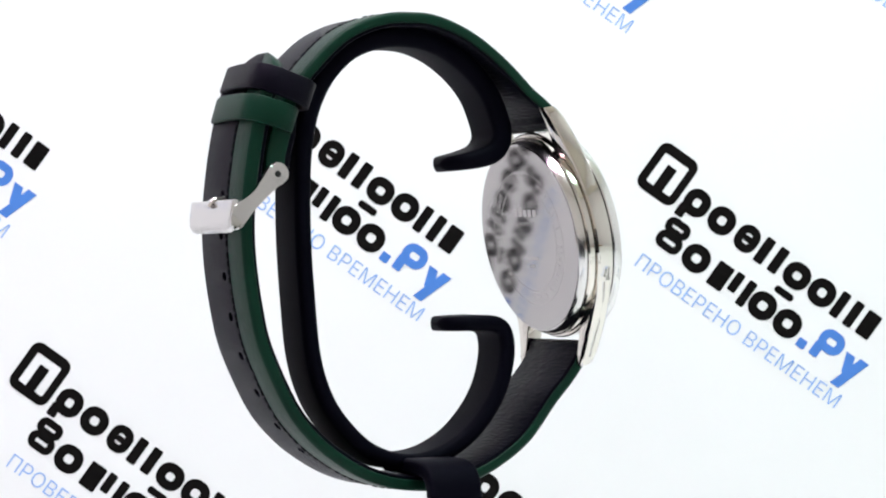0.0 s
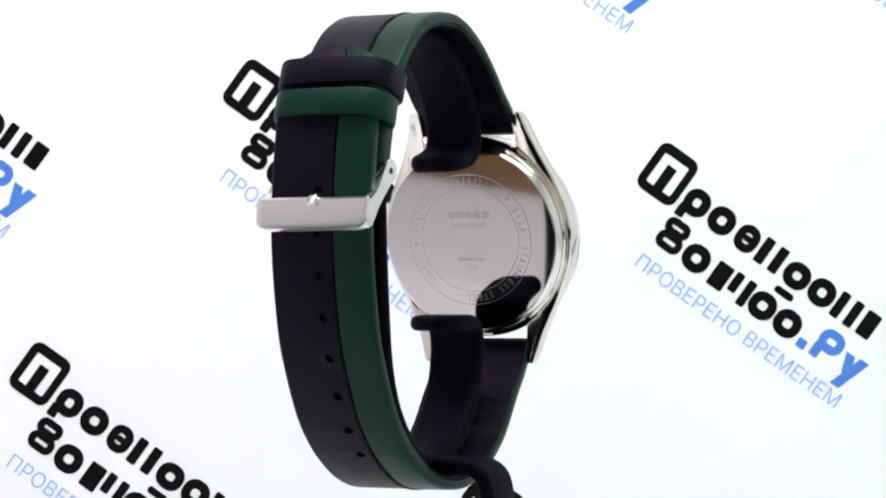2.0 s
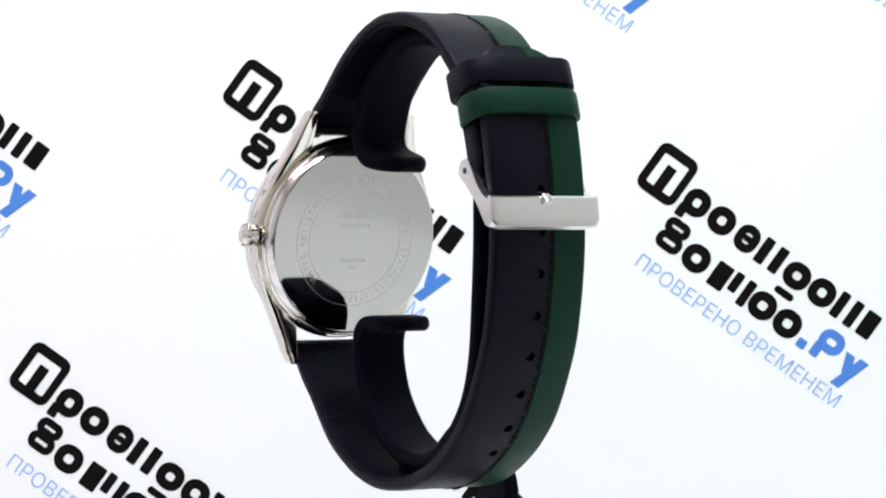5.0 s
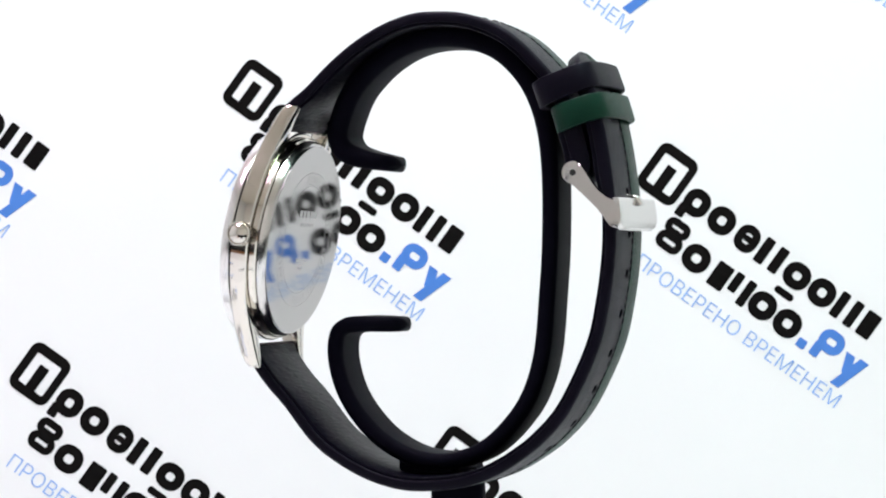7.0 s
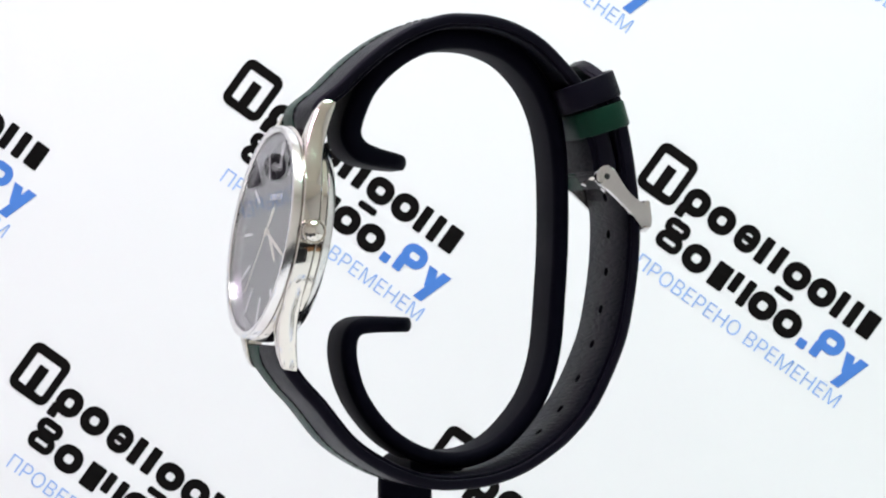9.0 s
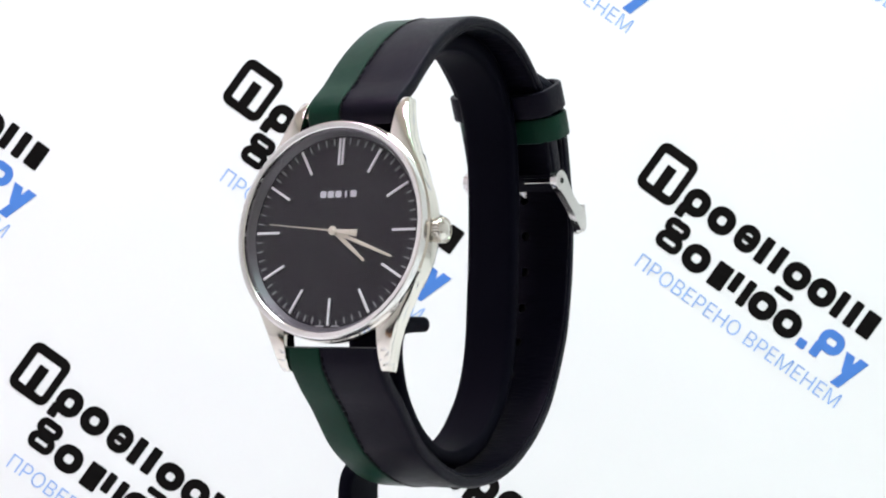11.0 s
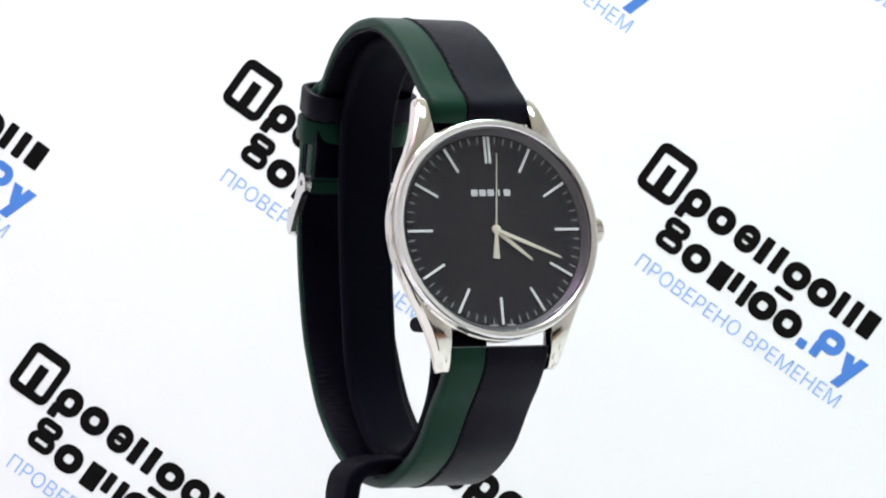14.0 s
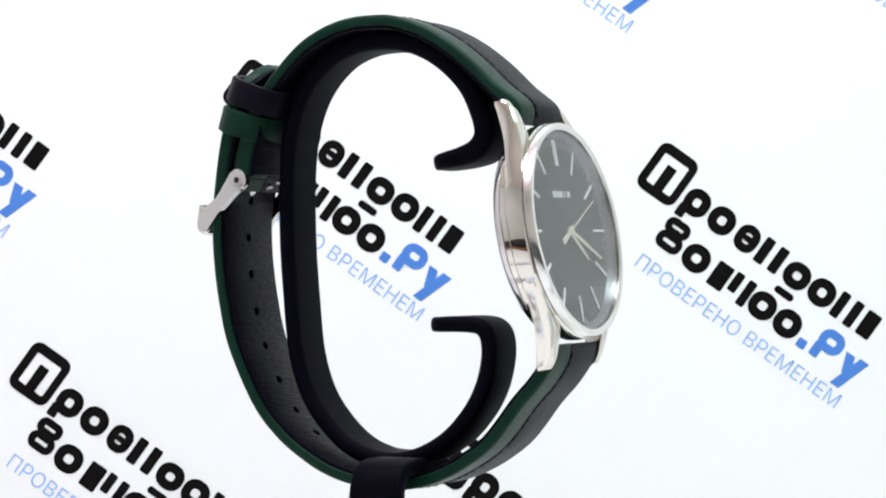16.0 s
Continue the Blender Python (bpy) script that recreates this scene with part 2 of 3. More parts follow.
def print_meshes():
    out = []
    bm = bmesh.new()                                    # emblem: square frame with a bar and a foot
    ring_plate(rounded(-5, 75, -93, 2, 17, 6), rounded(10, 61, -76.5, -16, 3, 6), 0, 0.06, bm)
    bar(bm, 26, 45, -79, -31, 1, z1=0.07)
    out.append(("printed_emblem", bm, INK_BLACK))
    bm = bmesh.new()                                    # upper row of plain bold shapes
    for cx, cy, w, h in ((107, -57, 48, 50), (161, -57, 50, 50), (326, -59, 50, 48), (379, -57.5, 50, 50)):
        outline_ring(bm, cx, cy, w, h, 17)
    bar(bm, 83, 100, -95, -70, 3, z1=0.07)
    bar(bm, 306, 344, -104, -91, 5)
    outline_ring(bm, 216, -56.5, 43, 50, 15)
    bar(bm, 208, 232, -62, -51, 4, z1=0.07)
    for cx, half in ((268, 24), (432, 23)):
        bar(bm, cx - half, cx - 6, -81, -31, 3)
        bar(bm, cx + 6, cx + half, -81, -31, 3)
    bar(bm, 465, 493, -80, -32, 3)
    out.append(("printed_wordmark", bm, INK_BLACK))
    bm = bmesh.new()                                    # lower row
    outline_ring(bm, 106, -114, 48, 31, 13)
    outline_ring(bm, 107, -142, 50, 33, 13, z1=0.07)
    for cx in (163, 307, 361):
        outline_ring(bm, cx, -137.5, 51, 50, 17)
    bar(bm, 200, 231, -162, -114, 3)
    bar(bm, 237, 253, -150, -112, 3)
    bar(bm, 263, 279, -162, -112, 3)
    out.append(("printed_wordmark", bm, INK_BLACK))
    bm = bmesh.new()                                    # blue ending
    bar(bm, 393, 410, -160, -143, 2)
    bar(bm, 420, 437, -158, -130, 3, z1=0.07)
    outline_ring(bm, 444, -119, 48, 42, 15)
    for x0, x1, y0, y1, lean, top in ((475, 493, -116, -152, 13, 0.06), (503, 521, -113, -178, -21, 0.07)):
        prism([(x0, y0), (x1, y0), (x1 + lean, y1), (x0 + lean, y1)][::-1], 0, top, bm)
    out.append(("printed_suffix", bm, INK_BLUE))
    bm = writing("ПРОВЕРЕНО ВРЕМЕНЕМ", 28, 0.06, -0.012)
    xs = [v.co.x for v in bm.verts]
    ys = [v.co.y for v in bm.verts]
    fit, tall = 434 / (max(xs) - min(xs)), 27.5 / (max(ys) - min(ys))
    for v in bm.verts:
        v.co = (297.5 + (v.co.x - (max(xs) + min(xs)) / 2) * fit, (v.co.y - min(ys)) * tall - 212, 0.04 + v.co.z)
    out.append(("printed_slogan", bm, INK_PALE))
    meshes = []
    for nm, bm, mt in out:
        bmesh.ops.scale(bm, vec=(SCALE, SCALE, 1), verts=bm.verts)
        ob = part(nm, bm, mt, backdrop, smooth=False)
        meshes.append((nm, ob.data, mt))
        bpy.data.objects.remove(ob)
    return meshes


table_sheet = part("table_sheet", box_bm(-345, 345, -166, 139, 0.02, 0.3), PAPER, smooth=False)
tagged(table_sheet, "white printed paper sheet lying on the table under the turntable", "paper", kind="structure")


def sheet_point(px, py):
    return 3.79 + (px - 784) * SCALE, 104.82 + (441 - py) * SCALE


def prints():
    meshes = print_meshes()
    for i in range(-6, 7):
        for j in range(-7, 8):
            x, z = sheet_point(1181 + 733 * i + 380 * j, 254 + 153 * i - 498 * j)
            if not (-335 < x < 190 and 30 < z < 520):
                continue
            m = pose(x * MM, (BACK_Y - 0.05) * MM, z * MM, 90, 0, 0) @ pose(0, 0, 0, 0, 0, -36.0) @ Matrix.Scale(1 + 0.012 * max(-1, min(1, i)) - 0.02 * max(-1, min(1, j)), 4)
            for nm, me, mt in meshes:
                part(nm, None, mt, backdrop, at=m, mesh=me)
    for i in range(-6, 7):
        for j in range(-7, 8):
            x, z = sheet_point(1181 + 733 * i + 380 * j, 254 + 153 * i - 498 * j)
            y = z - 120
            if not (-260 < x < 230 and -125 < y < 115) or (-75 < x < 25 and -25 < y < 65):
                continue
            for nm, me, mt in meshes:
                part(nm, None, mt, table_sheet, at=pose(x * MM, y * MM, 0.28 * MM, 0, 0, -36.0), mesh=me)


prints()


# ---------------------------------------------------------------- turntable and stand
def make_turntable():
    root = empty("turntable", pose(0, 0, 0))
    part("base", lathe([(0, 0.55), (58, 0.55), (60, 2.0), (60, 9), (58.5, 10.5), (0, 10.5)], 72), BLACK_CLOTH, root, "black base ring")
    part("platter", lathe([(0, 11), (61, 11), (62, 12), (62, 17.5), (61, 18.5), (0, 18.5)], 72), WHITE_BOARD, root)
    return tagged(root, "round white turntable on a black base standing on the table", "turntable")


C_PATH = [(-3.2, 18.6), (-9.6, 19.8), (-12.9, 21.2), (-14.3, 24.0), (-13.3, 28.0), (-11.2, 32.2), (-7.6, 36.0), (-3.3, 38.9), (1.4, 40.6),
          (6.4, 41.0), (11.4, 40.3), (16.4, 38.0), (20.5, 33.8), (23.1, 28.7), (24.5, 22.7), (25.0, 14.7), (24.9, 4.7), (24.3, -4.4),
          (23.3, -14.4), (21.2, -21.4), (18.0, -26.4), (13.4, -30.8), (8.4, -33.1), (3.4, -33.6), (-1.6, -32.5), (-6.6, -29.7),
          (-10.6, -25.7), (-13.4, -21.1), (-14.8, -16.1), (-14.8, -12.3), (-13.6, -10.2), (-10.6, -9.5), (-2.4, -9.6)]


def make_stand():
    base = 18.5
    root = empty("watch_stand", pose(0, 0, base * MM))
    up = AXIS_Z / MM - base
    path, s = spline(C_PATH, 0.3)
    path = path + np.array([0, up])
    nrm = normals(path)
    total = s[-1]
    end = np.minimum(s, total - s)
    depth = np.clip(0.86 + 0.012 * end, 0, 1.0) * (1 + 0.3 * np.clip((0.42 - s / total) / 0.12, 0, 1) * np.clip(s / 9, 0, 1))
    tip = np.sqrt(np.clip(1 - (1 - np.clip(end / 1.6, 0, 1)) ** 2, 0.04, 1))
    wid = np.sqrt(np.clip(1 - (1 - np.clip(end / 4.5, 0, 1)) ** 2, 0.05, 1))
    sec = rounded(-5.2, 5.2, -1.5, 1.5, 1.38, 5)
    part("cradle", sweep(path, nrm, sec, wid, depth * tip), RUBBER, root, "open C-shaped cradle with inward tips")
    # foot: a flat strip out of the cradle's side, bent down to the base
    leg, _ = spline([(3, -34.2 + up), (-6, -34.2 + up), (-11.0, -34.4 + up), (-13.6, -35.6 + up), (-14.8, -38.4 + up), (-15.0, -44 + up), (-15.0, 4), (-15.0, 2.5)], 0.8)
    bm = sweep(leg, normals(leg), rounded(-5.0, 5.0, -1.4, 1.4, 0.9, 4))
    for v in bm.verts:
        v.co = (v.co.y, v.co.x + 1.6, v.co.z)
    part("leg", bm, RUBBER, root)
    part("foot_plate", prism(rounded(-24, 14, -14, 18, 6, 6), 0, 3.0, bevel=0.6), RUBBER, root)
    return tagged(root, "black plastic C-shaped watch display stand on a turntable", "watch stand")


turntable = make_turntable()
stand = make_stand()

# ---------------------------------------------------------------- the wristwatch
watch = empty("wristwatch", pose(0, 0, AXIS_Z))
tagged(watch, "round steel wristwatch with black dial and black-green leather strap", "watch")
SX = 0.65                           # the strap's middle line
SEAM = -2.55


def make_case():
    part("mid_case", lathe([(17.0, 0.4), (18.55, 0.4), (18.9, 0.1), (18.95, -1.2), (18.85, -2.6), (18.6, -2.85), (17.0, -2.85)], 128), STEEL, watch, at=CASE)
    part("bezel", lathe([(17.45, 0.55), (18.65, 0.55), (18.78, 0.75), (18.72, 1.9), (18.62, 2.12), (18.4, 2.23), (18.1, 2.22), (17.65, 2.1), (17.49, 1.95), (17.45, 1.6)], 128), BRUSHED, watch, "polished steel bezel", at=CASE)
    part("case_ring", lathe([(14, -2.9), (18.0, -2.9), (18.2, -3.15), (18.15, -4.0), (17.9, -4.25), (14, -4.25)], 128), LUG_STEEL, watch, at=CASE)
    back = part("case_back", lathe([(0, -4.3), (16.9, -4.3), (16.9, -5.86), (16.85, -5.9), (16.6, -5.9), (0, -5.9)], 128), MIRROR, watch, "mirror-polished steel case back with engraved ring", at=CASE)
    part("case_back_rim", lathe([(16.93, -4.3), (17.6, -4.3), (17.75, -4.5), (17.6, -5.0), (17.3, -5.5), (17.1, -5.75), (16.93, -5.8)], 128), BUCKLE_STEEL, back)
    part("rehaut", lathe([(16.45, 0.02), (17.42, 0.02), (17.42, 1.2), (17.2, 1.2)], 128), material("grey_rehaut", (0.16, 0.15, 0.17), 0.3, 0.7), watch, at=CASE)
    crystal = part("crystal", lathe([(0, 1.25), (17.4, 1.25), (17.42, 1.5), (16.95, 1.85), (0, 1.85)], 128), GLASS, watch, "clear flat mineral glass", at=CASE, smooth=False)
    crystal.visible_shadow = False
    # four lugs, lofted
    for sx in (1, -1):
        for sy in (1, -1):
            rows = [(6.5, 17.6, 0.30, -2.8), (8.5, 16.9, 0.30, -2.8), (11, 15.9, 0.30, -2.8), (13.5, 14.6, 0.25, -2.9), (16, 13.4, 0.0, -3.2), (18.5, 12.4, -0.55, -3.75),
                    (20.8, 11.65, -1.3, -4.35), (22.2, 11.2, -2.1, -4.8), (22.75, 10.9, -2.7, -4.85)]
            if sy > 0:
                rows = [(y + max(0, y - 16) * 0.09, x, zt, zb) for y, x, zt, zb in rows]
            if sy < 0:
                rows = [(y + max(0, y - 12) * 0.045, x, zt - max(0, y - 10) * 0.045, zb - max(0, y - 10) * 0.045) for y, x, zt, zb in rows]
            bm = bmesh.new()
            loops = []
            for y, xo, zt, zb in rows:
                loops.append([bm.verts.new((sx * x, sy * y, z)) for x, z in rounded(max(9.3, math.sqrt(max(0, 17.3 ** 2 - y * y))), xo, zb, zt, 0.35, 3, (0.15, 0.4, 0.7, 0.2))])
            k = len(loops[0])
            for a, b in zip(loops, loops[1:]):
                for q in range(k):
                    bm.faces.new((a[q], a[(q + 1) % k], b[(q + 1) % k], b[q]))
            bm.faces.new(loops[0])
            bm.faces.new(loops[-1][::-1])
            part("lug", bm, LUG_STEEL, watch, at=CASE)
    for sy in (1, -1):
        bm = lathe([(0, -9.4), (0.6, -9.4), (0.6, 9.4), (0, 9.4)], 16)
        part("spring_bar", bm, STEEL, watch, at=CASE @ pose(0, sy * 20.9 * MM, (-2.6 if sy > 0 else -3.4) * MM, 0, 90, 0))
    # crown with fluted edge
    bm = bmesh.new()
    n = 150
    rings = []
    for r, z, flute in ((0, 18.6, 0), (1.5, 18.6, 0), (1.5, 19.1, 0), (1.95, 19.15, 0), (2.2, 19.4, 1), (2.2, 20.6, 1), (2.02, 20.85, 0), (1.88, 20.85, 0), (1.8, 20.68, 0), (1.65, 20.8, 0), (1.3, 21.05, 0), (0.85, 21.25, 0), (0.4, 21.35, 0), (0, 21.38, 0)):
        rings.append([bm.verts.new(((r - (0.24 if flute and k % 5 in (1, 2) else 0)) * math.cos(2 * math.pi * k / n), (r - (0.24 if flute and k % 5 in (1, 2) else 0)) * math.sin(2 * math.pi * k / n), z)) for k in range(n)])
    for a, b in zip(rings, rings[1:]):
        for k in range(n):
            bm.faces.new((a[k], a[(k + 1) % n], b[(k + 1) % n], b[k]))
    bmesh.ops.remove_doubles(bm, verts=bm.verts, dist=1e-5)
    part("crown", bm, STEEL, watch, "fluted steel winding crown", smooth=False, at=CASE @ pose(0, 0, -1.6 * MM, 0, 90, 0))
    # engraving on the back
    flip = pose(0, 0, -5.905 * MM, 0, 180, 0)
    for r in (9.75, 12.2):
        part("engraved_line", ring_plate(circle(0, 0, r + 0.06, 120), circle(0, 0, r - 0.06, 120), 0, 0.02), ENGRAVE, back, at=flip, smooth=False)

    def arc_text(body, mid, radius, height, spacing):
        for k, ch in enumerate(body):
            if ch == " ":
                continue
            a = mid - (k - (len(body) - 1) / 2) * spacing
            bm = writing(ch, height, 0.02, -0.012)
            part("engraved_letter", bm, ENGRAVE, back, at=flip @ pose(0, 0, 0.01 * MM, 0, 0, a - 90) @ pose(0, radius * MM, 0), smooth=False)

    arc_text("5361", 90, 10.3, 1.35, 6.3)
    arc_text("MTP-E133", 33, 10.3, 1.35, 6.6)
    arc_text("STAINLESS STEEL", -52, 10.3, 1.35, 6.2)
    arc_text("WATER RESISTANT", 178, 10.3, 1.35, 6.2)
    part("engraved_frame", ring_plate(rounded(-2.9, 2.9, 9.95, 12.0, 0.4, 3), rounded(-2.78, 2.78, 10.07, 11.88, 0.3, 3), 0, 0.02), ENGRAVE, back, at=flip, smooth=False)
    for k in range(5):
        bm = bmesh.new()
        prism(rounded(-4.05 + 1.7 * k, -2.75 + 1.7 * k, 3.95, 5.25, 0.3, 3), 0, 0.02, bm)
        part("engraved_mark", bm, ENGRAVE, back, at=flip, smooth=False)
    part("engraved_writing", writing("JAPAN MOV'T", 0.75, 0.02), ENGRAVE, back, at=flip @ pose(0, 2.3 * MM, 0.01 * MM), smooth=False)
    for x0, x1, y0 in ((-2.6, 2.6, -4.0), (-1.0, 1.0, -5.4)):
        part("engraved_mark", prism(rounded(x0, x1, y0, y0 + 0.55, 0.2, 2), 0, 0.02), ENGRAVE, back, at=flip, smooth=False)


def make_dial():
    dial = part("dial", lathe([(0, -0.4), (16.9, -0.4), (16.9, 0), (0, 0)], 96), DIAL, watch, "matt black dial", at=CASE)
    long_bm = box_bm(-0.21, 0.21, 11.45, 16.05, 0.0, 0.28, 0.07)
    first = part("hour_marker", long_bm, INDEX, dial, smooth=False)
    marker = first.data
    first.matrix_basis = pose(0.36 * MM, 0, 0)
    part("hour_marker", None, INDEX, dial, at=pose(-0.36 * MM, 0, 0), mesh=marker)
    for h in range(1, 12):
        part("hour_marker", None, INDEX, dial, at=pose(0, 0, 0, 0, 0, -30 * h), mesh=marker)
    tick = None
    for k in range(60):
        if k % 5 == 0:
            continue
        if tick is None:
            ob = part("minute_tick", box_bm(-0.08, 0.08, 14.95, 16.05, 0.02, 0.12), INDEX_PRINT, dial, smooth=False)
            tick = ob.data
            ob.matrix_basis = pose(0, 0, 0, 0, 0, -6 * k)
        else:
            part("minute_tick", None, INDEX_PRINT, dial, at=pose(0, 0, 0, 0, 0, -6 * k) @ pose(0, (0.3 if k in (29, 31) else 0) * MM, 0), mesh=tick)
    for k in range(5):
        bm = bmesh.new()
        x = -3.06 + 1.53 * k
        half = 0.16 if k == 3 else 0.6
        prism(rounded(x - half, x + half, 5.85, 7.0, min(half, 0.28), 4), 0, 0.1, bm)
        part("dial_mark", bm, MARK_PRINT, dial, smooth=False)
    for x0, x1 in ((-2.5, -0.9), (0.7, 2.3)):
        part("dial_mark", prism(rounded(x0, x1, -16.3, -16.0, 0.05, 2), 0.02, 0.12), INDEX_PRINT, dial, smooth=False)


def flat_pointer(poly, z):
    return prism(poly, z, z + 0.16, bevel=0.05)


def make_pointers():
    hour = part("hour_hand", flat_pointer([(-0.38, -0.5), (0.38, -0.5), (0.36, 4), (0.24, 8.0), (0, 8.5), (-0.24, 8.0), (-0.36, 4)], 0.35), POINTER, watch, "pale gold hour hand")
    minute = part("minute_hand", flat_pointer([(-0.35, -0.5), (0.35, -0.5), (0.31, 7), (0.2, 12.6), (0, 13.0), (-0.2, 12.6), (-0.31, 7)], 0.6), POINTER, watch, "pale gold minute hand")
    bm = flat_pointer([(-0.09, 0), (-0.07, 13.1), (0.07, 13.1), (0.09, 0), (0.3, -0.8), (0.62, -5.0), (-0.62, -5.0), (-0.3, -0.8)], 0.85)
    prism(circle(0, 0, 0.8, 32), 0.84, 1.05, bm)
    second = part("second_hand", bm, POINTER, watch, "thin seconds hand with broad tail")
    part("hand_cap", lathe([(0, 0.3), (0.45, 0.3), (0.45, 1.06), (0.3, 1.15), (0, 1.17)], 32), POINTER, watch, at=CASE)
    return hour, minute, second


UPPER = [(-22.6, 24.8), (-23.1, 27.0), (-22.2, 29.2), (-18.2, 32.4), (-14.3, 36.1), (-10.3, 39.3), (-6.3, 41.8), (-2.3, 43.6), (1.7, 44.7),
         (5.3, 44.9), (10.2, 44.6), (15.2, 43.2),
         (20.1, 40.5), (25.0, 35.9), (28.8, 31.2), (31.6, 25.8), (33.2, 20.8), (33.6, 17.4), (33.0, 15.2), (31.8, 14.4)]
LOWER = [(-29.65, -13.0), (-28.9, -16.2), (-26.2, -20.1), (-22.8, -23.8), (-17.4, -30.35), (-11.8, -34.4), (-6.1, -37.05), (-0.4, -38.35),
         (5.3, -38.35),
         (10.3, -37.7), (15.3, -36.1), (20.1, -33.5), (25.0, -29.8), (29.9, -24.1), (34.8, -14.1), (36.8, -6.3), (38.0, 2.6), (38.1, 10.5),
         (37.2, 18.8), (35.9, 25.7), (34.2, 31.4), (30.2, 37.6)]


def strap_half(name, points, side, tip, holes):
    root = empty(name, pose(0, 0, 0))
    root.parent = watch
    root.matrix_basis = pose(0, 0, 0)
    path, s = spline(points, 0.7)
    nrm = normals(path, side)
    wid = np.ones(len(s))
    if tip:
        wid = np.sqrt(1 - 0.93 * np.clip((s - (s[-1] - 8.0)) / 8.0, 0, 1) ** 2.4)
    thin = np.clip(0.8 + s / 20, 0, 1) * np.clip(0.55 + s / 1.2, 0, 1)
    if tip:
        thin = thin * np.clip(0.75 + (s[-1] - s) / 4, 0, 1) * (1 + 0.25 * np.clip((s - s[-1] + 29) / 6, 0, 1) * np.clip((s[-1] - s - 4) / 5, 0, 1))
    else:                           # the end is folded back round the buckle pin
        thin = thin * (1 + 0.75 * np.clip((s - s[-1] + 17) / 6, 0, 1) * np.clip((s[-1] - s) / 2.5, 0.5, 1))
    black = sweep(path, nrm, rounded(SEAM + 0.06, 9.25, -1.9, 0.0, 0.7, 4, (0.1, 0.35, 0.8, 0.3)), wid, thin, SX)
    green = sweep(path, nrm, rounded(-9.25, SEAM - 0.06, -1.9, 0.02, 0.7, 4, (0.35, 0.1, 0.3, 0.8)), wid, thin, SX)
    lining = sweep(path, nrm, rounded(-8.95, 8.95, -2.5, -1.75, 0.3, 2), wid, thin, SX)
    bk = part("black_panel", black, BLACK_LEATHER, root, "black grained leather panel")
    part("green_panel", green, GREEN_LEATHER, root, "dark green leather stripe")
    ln = part("lining", lining, LINING, root)
    if holes:
        k0 = int(np.argmin(np.abs(path[:, 1] + 0.6) + 100 * (path[:, 0] < 25)))
        cut = bmesh.new()
        plug = None
        for h in range(-2, 6):
            i = int(np.argmin(np.abs(s - (s[k0] - 6.95 * h))))
            t = Vector((0, nrm[i][0], nrm[i][1]))
            m = t.to_track_quat("Z", "Y").to_matrix().to_4x4()
            m.translation = Vector((SX, path[i][0], path[i][1])) * MM
            # added dark disc closes each punched hole and paints its inner shade
            disc = part("hole_shade_disc", prism(circle(0, 0, 0.84, 18), -1.5, -1.2) if plug is None else None, HOLE_SHADE, root, at=m, mesh=plug)
            plug = disc.data
            bmesh.ops.create_cone(cut, cap_ends=True, segments=18, radius1=0.85 * MM, radius2=0.85 * MM, depth=8 * MM, matrix=m)
        me = bpy.data.meshes.new("punch")
        cut.to_mesh(me)
        cut.free()
        punch = new("punch", me)
        punch.parent = root
        for ob in (bk, ln):
            md = ob.modifiers.new("holes", "BOOLEAN")
            md.operation, md.object, md.solver = "DIFFERENCE", punch, "EXACT"
            bpy.context.view_layer.update()
            done = bpy.data.meshes.new_from_object(ob.evaluated_get(bpy.context.evaluated_depsgraph_get()))
            ob.modifiers.remove(md)
            ob.data = done
        bpy.data.objects.remove(punch)
    # seam stitches
    stitch = None
    for q in np.arange(2.0, s[-1] - (6 if tip else 12), 1.55):
        i = int(np.argmin(np.abs(s - q)))
        t = np.gradient(path, axis=0)[i]
        m = Vector((0, t[0], t[1])).to_track_quat("Y", "Z").to_matrix().to_4x4()
        m.translation = Vector((SX + SEAM + 0.45, path[i][0], path[i][1])) * MM
        if stitch is None:
            ob = part("stitch", prism(rounded(-0.24, 0.24, -0.55, 0.55, 0.2, 2), -0.2, 0.2, bevel=0.12), THREAD, root)
            stitch = ob.data
            ob.matrix_basis = m
        else:
            part("stitch", None, THREAD, root, at=m, mesh=stitch)
    return root


def keeper(cy, cz, lean, half_n, width, mat, label):
    """A leather loop round both strap layers."""
    o = rounded(-10.75, 10.75, -half_n, half_n, 4.0, 7)
    i = rounded(-9.55, 9.55, -half_n + 1.2, half_n - 1.2, 2.8, 7)
    n7 = 7                          # the long outer face is bowed: cut it into short pieces
    bow = lambda x, n: n + (0.8 * (1 - (x / 10.75) ** 2) if n > 0 else 0)
    fine = lambda loop: [q for a, b in zip(loop, loop[1:] + loop[:1]) for q in [(a[0] + (b[0] - a[0]) * k / n7, a[1] + (b[1] - a[1]) * k / n7) for k in range(n7 if abs(a[0] - b[0]) > 8 else 1)]]
    o, i = [(x, bow(x, n)) for x, n in fine(o)], [(x, bow(x, n)) for x, n in fine(i)]
    bm = ring_plate(o, i, -width / 2, width / 2)
    bmesh.ops.recalc_face_normals(bm, faces=bm.faces)
    rim = [e for e in bm.edges if abs(e.verts[0].co.z - e.verts[1].co.z) < 1e-6]
    bmesh.ops.bevel(bm, geom=rim, offset=0.35, segments=2, affect="EDGES", profile=0.5)
    return part("keeper_loop", bm, mat, watch, label, at=pose(SX * MM, cy * MM, cz * MM, 0, 0, -3.0) @ pose(0, 0, 0, lean, 0, 0))


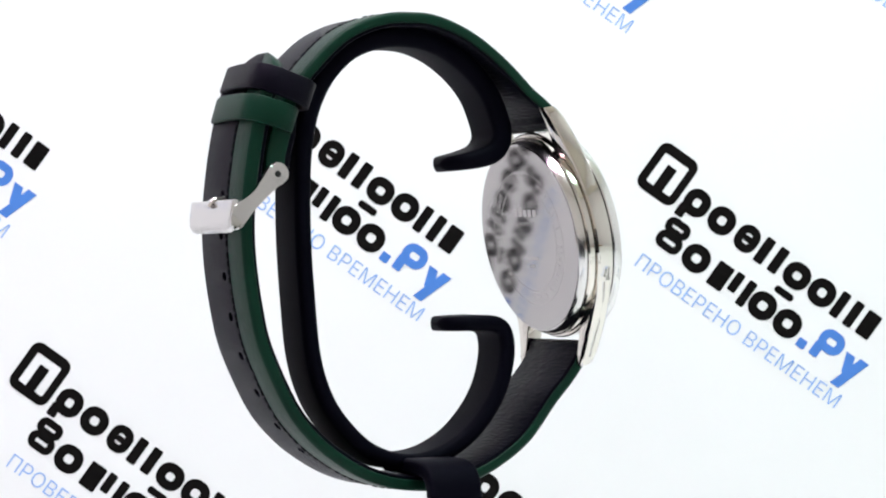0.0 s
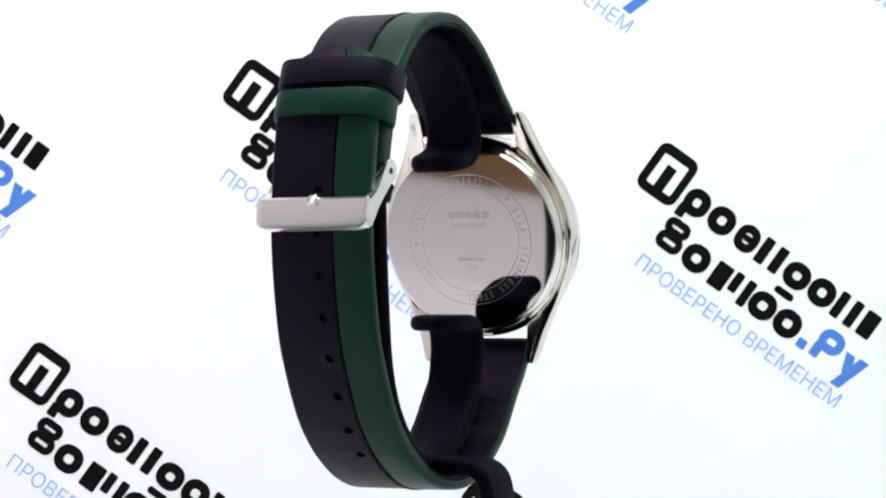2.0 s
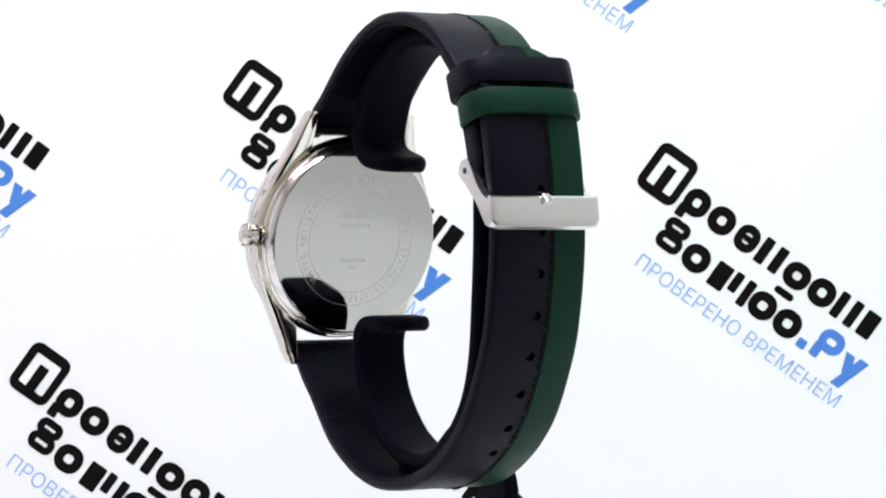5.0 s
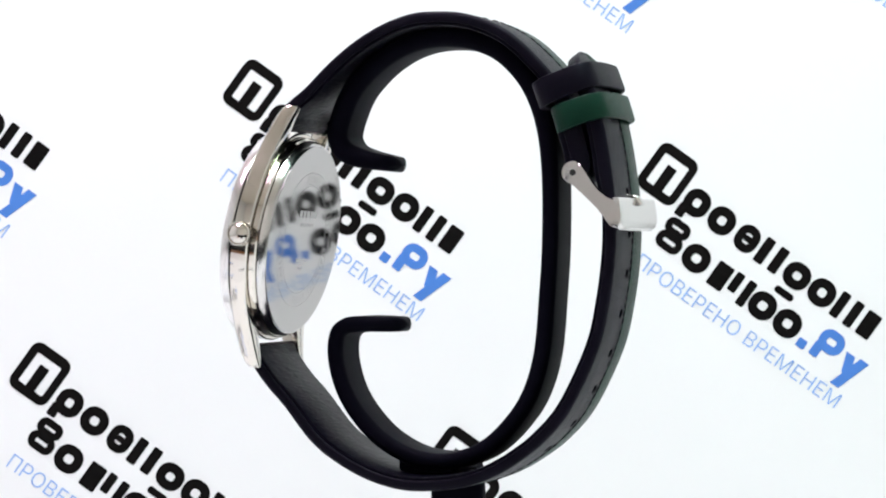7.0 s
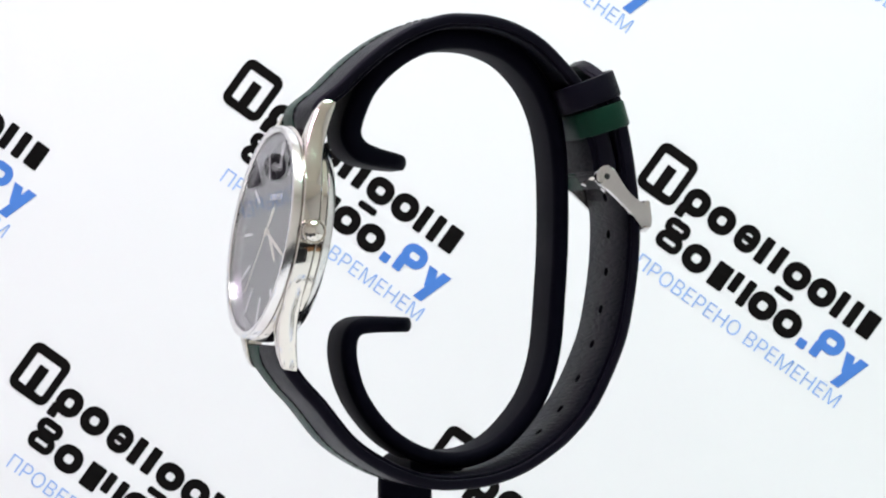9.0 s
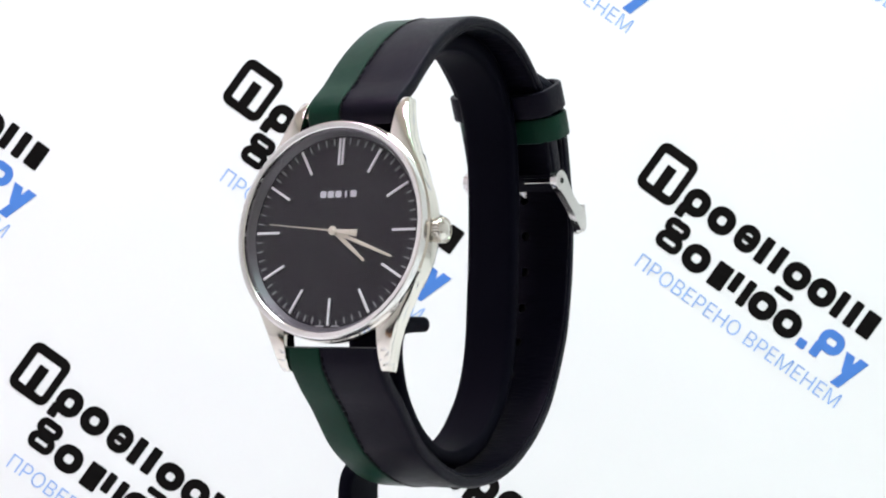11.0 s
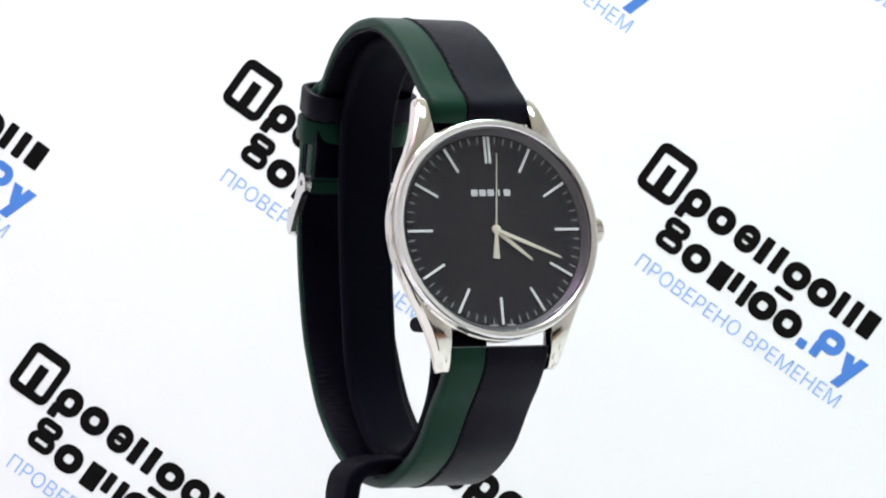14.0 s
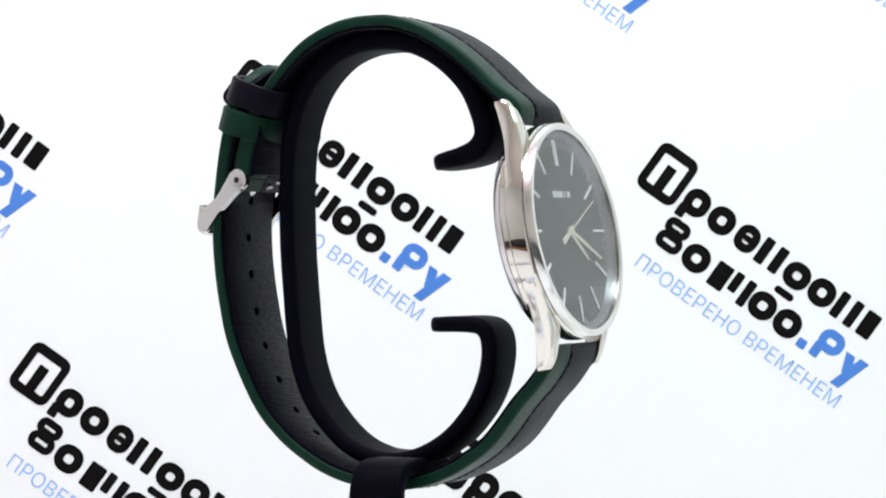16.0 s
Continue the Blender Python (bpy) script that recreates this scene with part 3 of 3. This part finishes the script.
def make_buckle():
    root = empty("buckle", pose(0, 0, 0))
    root.parent = watch
    root.matrix_basis = pose(SX * MM, 0.036, 0, 0, 0, -3.0) @ pose(-SX * MM, -0.036, 0)
    root["label"] = "polished steel pin buckle"
    cy, cz = 31.6, 16.4
    arm = [(cy + 1.95 * math.cos(radians(a)), cz + 1.95 * math.sin(radians(a))) for a in range(50, 241, 15)]
    arm += [(31.5, 14.3), (32.8, 13.2), (34.3, 11.8), (35.8, 10.3), (37.3, 8.4), (38.4, 7.1), (39.4, 6.9), (40.0, 7.9), (39.95, 9.8), (39.2, 11.3), (37.5, 12.2), (35.8, 13.6), (34.5, 15.4)]
    arm = [tuple(p) for p in spline(arm + arm[:1], 0.3)[0][:-1]]
    for x0, x1 in ((-10.2, -8.85), (9.35, 10.75)):
        bm = prism(arm, x0 + SX, x1 + SX, bevel=0.35, axes="yzx")
        part("buckle_arm", bm, BUCKLE_STEEL, root)
        out = x0 if x0 < 0 else x1
        # no hole is cut here: a thin dark disc paints its shade
        bm = lathe([(0, -0.05), (0.55, -0.05), (0.55, 0.06), (0, 0.06)], 20)
        part("pin_hole_shade", bm, HOLE_SHADE, root, at=pose((out + SX) * MM, cy * MM, cz * MM, 0, 90, 0))
    bar_poly = [(38.55, 12.0), (39.45, 12.1), (39.8, 11.8), (40.25, 8.2), (40.1, 7.0), (39.4, 6.5), (38.8, 6.9), (38.6, 8.0)]
    bm = bmesh.new()
    loops = []
    for x, lift, slim in ((-10.16, 1.9, 0.6), (-10.1, 1.3, 0.8), (-9.85, 0.75, 0.92), (-9.4, 0.3, 0.98), (-8.6, 0.05, 1.0), (-4, 0, 1), (4, 0, 1), (9.2, 0.05, 1.0), (9.95, 0.3, 0.98), (10.4, 0.75, 0.92), (10.65, 1.3, 0.8), (10.72, 1.9, 0.6)):
        loops.append([bm.verts.new((x + SX, 39.4 + (y - 39.4) * slim, 12.1 + (z - 12.1) * (5.6 - lift) / 5.6)) for y, z in bar_poly])
    for a, b in zip(loops, loops[1:]):
        for k in range(len(a)):
            bm.faces.new((a[k], a[(k + 1) % len(a)], b[(k + 1) % len(a)], b[k]))
    bm.faces.new(loops[0])
    bm.faces.new(loops[-1][::-1])
    part("buckle_bar", bm, BUCKLE_STEEL, root)
    bm = lathe([(0, -9.6), (0.6, -9.6), (0.6, 9.6), (0, 9.6)], 16)
    part("buckle_pin", bm, STEEL, root, at=pose(SX * MM, cy * MM, cz * MM, 0, 90, 0))
    tp, _ = spline([(31.0, 15.2), (32.2, 16.6), (34.2, 15.2), (36.4, 13.1), (38.2, 12.4), (39.5, 12.2), (40.5, 11.0)], 0.4)
    part("buckle_tongue", sweep(tp, normals(tp), rounded(-0.85, 0.85, -0.45, 0.45, 0.4, 4), centre=SX), BUCKLE_STEEL, root)


make_case()
make_dial()
hour_pointer, minute_pointer, second_pointer = make_pointers()
strap_half("strap_upper", UPPER, 1, False, False)
strap_half("strap_lower", LOWER, -1, True, True)
keeper(29.2, 31.4, 20, 5.5, 4.7, BLACK_LEATHER, "black leather keeper loop")
keeper(31.7, 26.6, 17, 4.7, 4.6, GREEN_LEATHER, "dark green leather keeper loop")
make_buckle()

# ---------------------------------------------------------------- motion of the turning stand and of the pointers
TURN = [(0.0, -242.4), (0.5, -233.0), (1.0, -223.3), (1.5, -214.1), (2.0, -204.9), (2.5, -194.8), (3.0, -184.6), (3.5, -174.9), (4.0, -165.9),
        (6.5, -118.0), (7.0, -108.5), (7.5, -99.1), (8.0, -89.3), (8.5, -79.7), (9.0, -70.4), (11.5, -22.6), (12.0, -13.4), (12.5, -3.6),
        (13.0, 6.6), (13.5, 16.3), (14.0, 25.3), (14.5, 34.3), (15.0, 44.1), (15.5, 54.5), (16.0, 64.2)]
RATE = 5.1                          # seconds shown by the watch in one second of film


def motions():
    walk(turntable, [(t, pose(0, 0, 0, 0, 0, a)) for t, a in TURN])
    walk(stand, [(t, pose(0, 0, 0.0185, 0, 0, a)) for t, a in TURN])
    walk(watch, [(t, pose(0, 0, AXIS_Z, 0, 0, a)) for t, a in TURN])
    rows = []
    first = math.floor(53.9 - 12.5 * RATE)
    rows.append((0.0, CASE @ pose(0, 0, 0, 0, 0, -6.0 * first)))
    for k in range(first + 1, first + 90):
        t = 12.5 + (k - 53.9) / RATE
        if 0.08 < t < 15.95:
            rows.append((t - 0.034, CASE @ pose(0, 0, 0, 0, 0, -6.0 * (k - 1))))
            rows.append((t, CASE @ pose(0, 0, 0, 0, 0, -6.0 * k)))
            last = k
    rows.append((16.0, CASE @ pose(0, 0, 0, 0, 0, -6.0 * last)))
    walk(second_pointer, rows)
    for ob, at_mid, speed in ((minute_pointer, 111.7, RATE * 0.1), (hour_pointer, 128.6, RATE / 120)):
        walk(ob, [(t, CASE @ pose(0, 0, 0, 0, 0, -(at_mid + speed * (t - 12.5)))) for t in (0.0, 8.0, 16.0)])


motions()
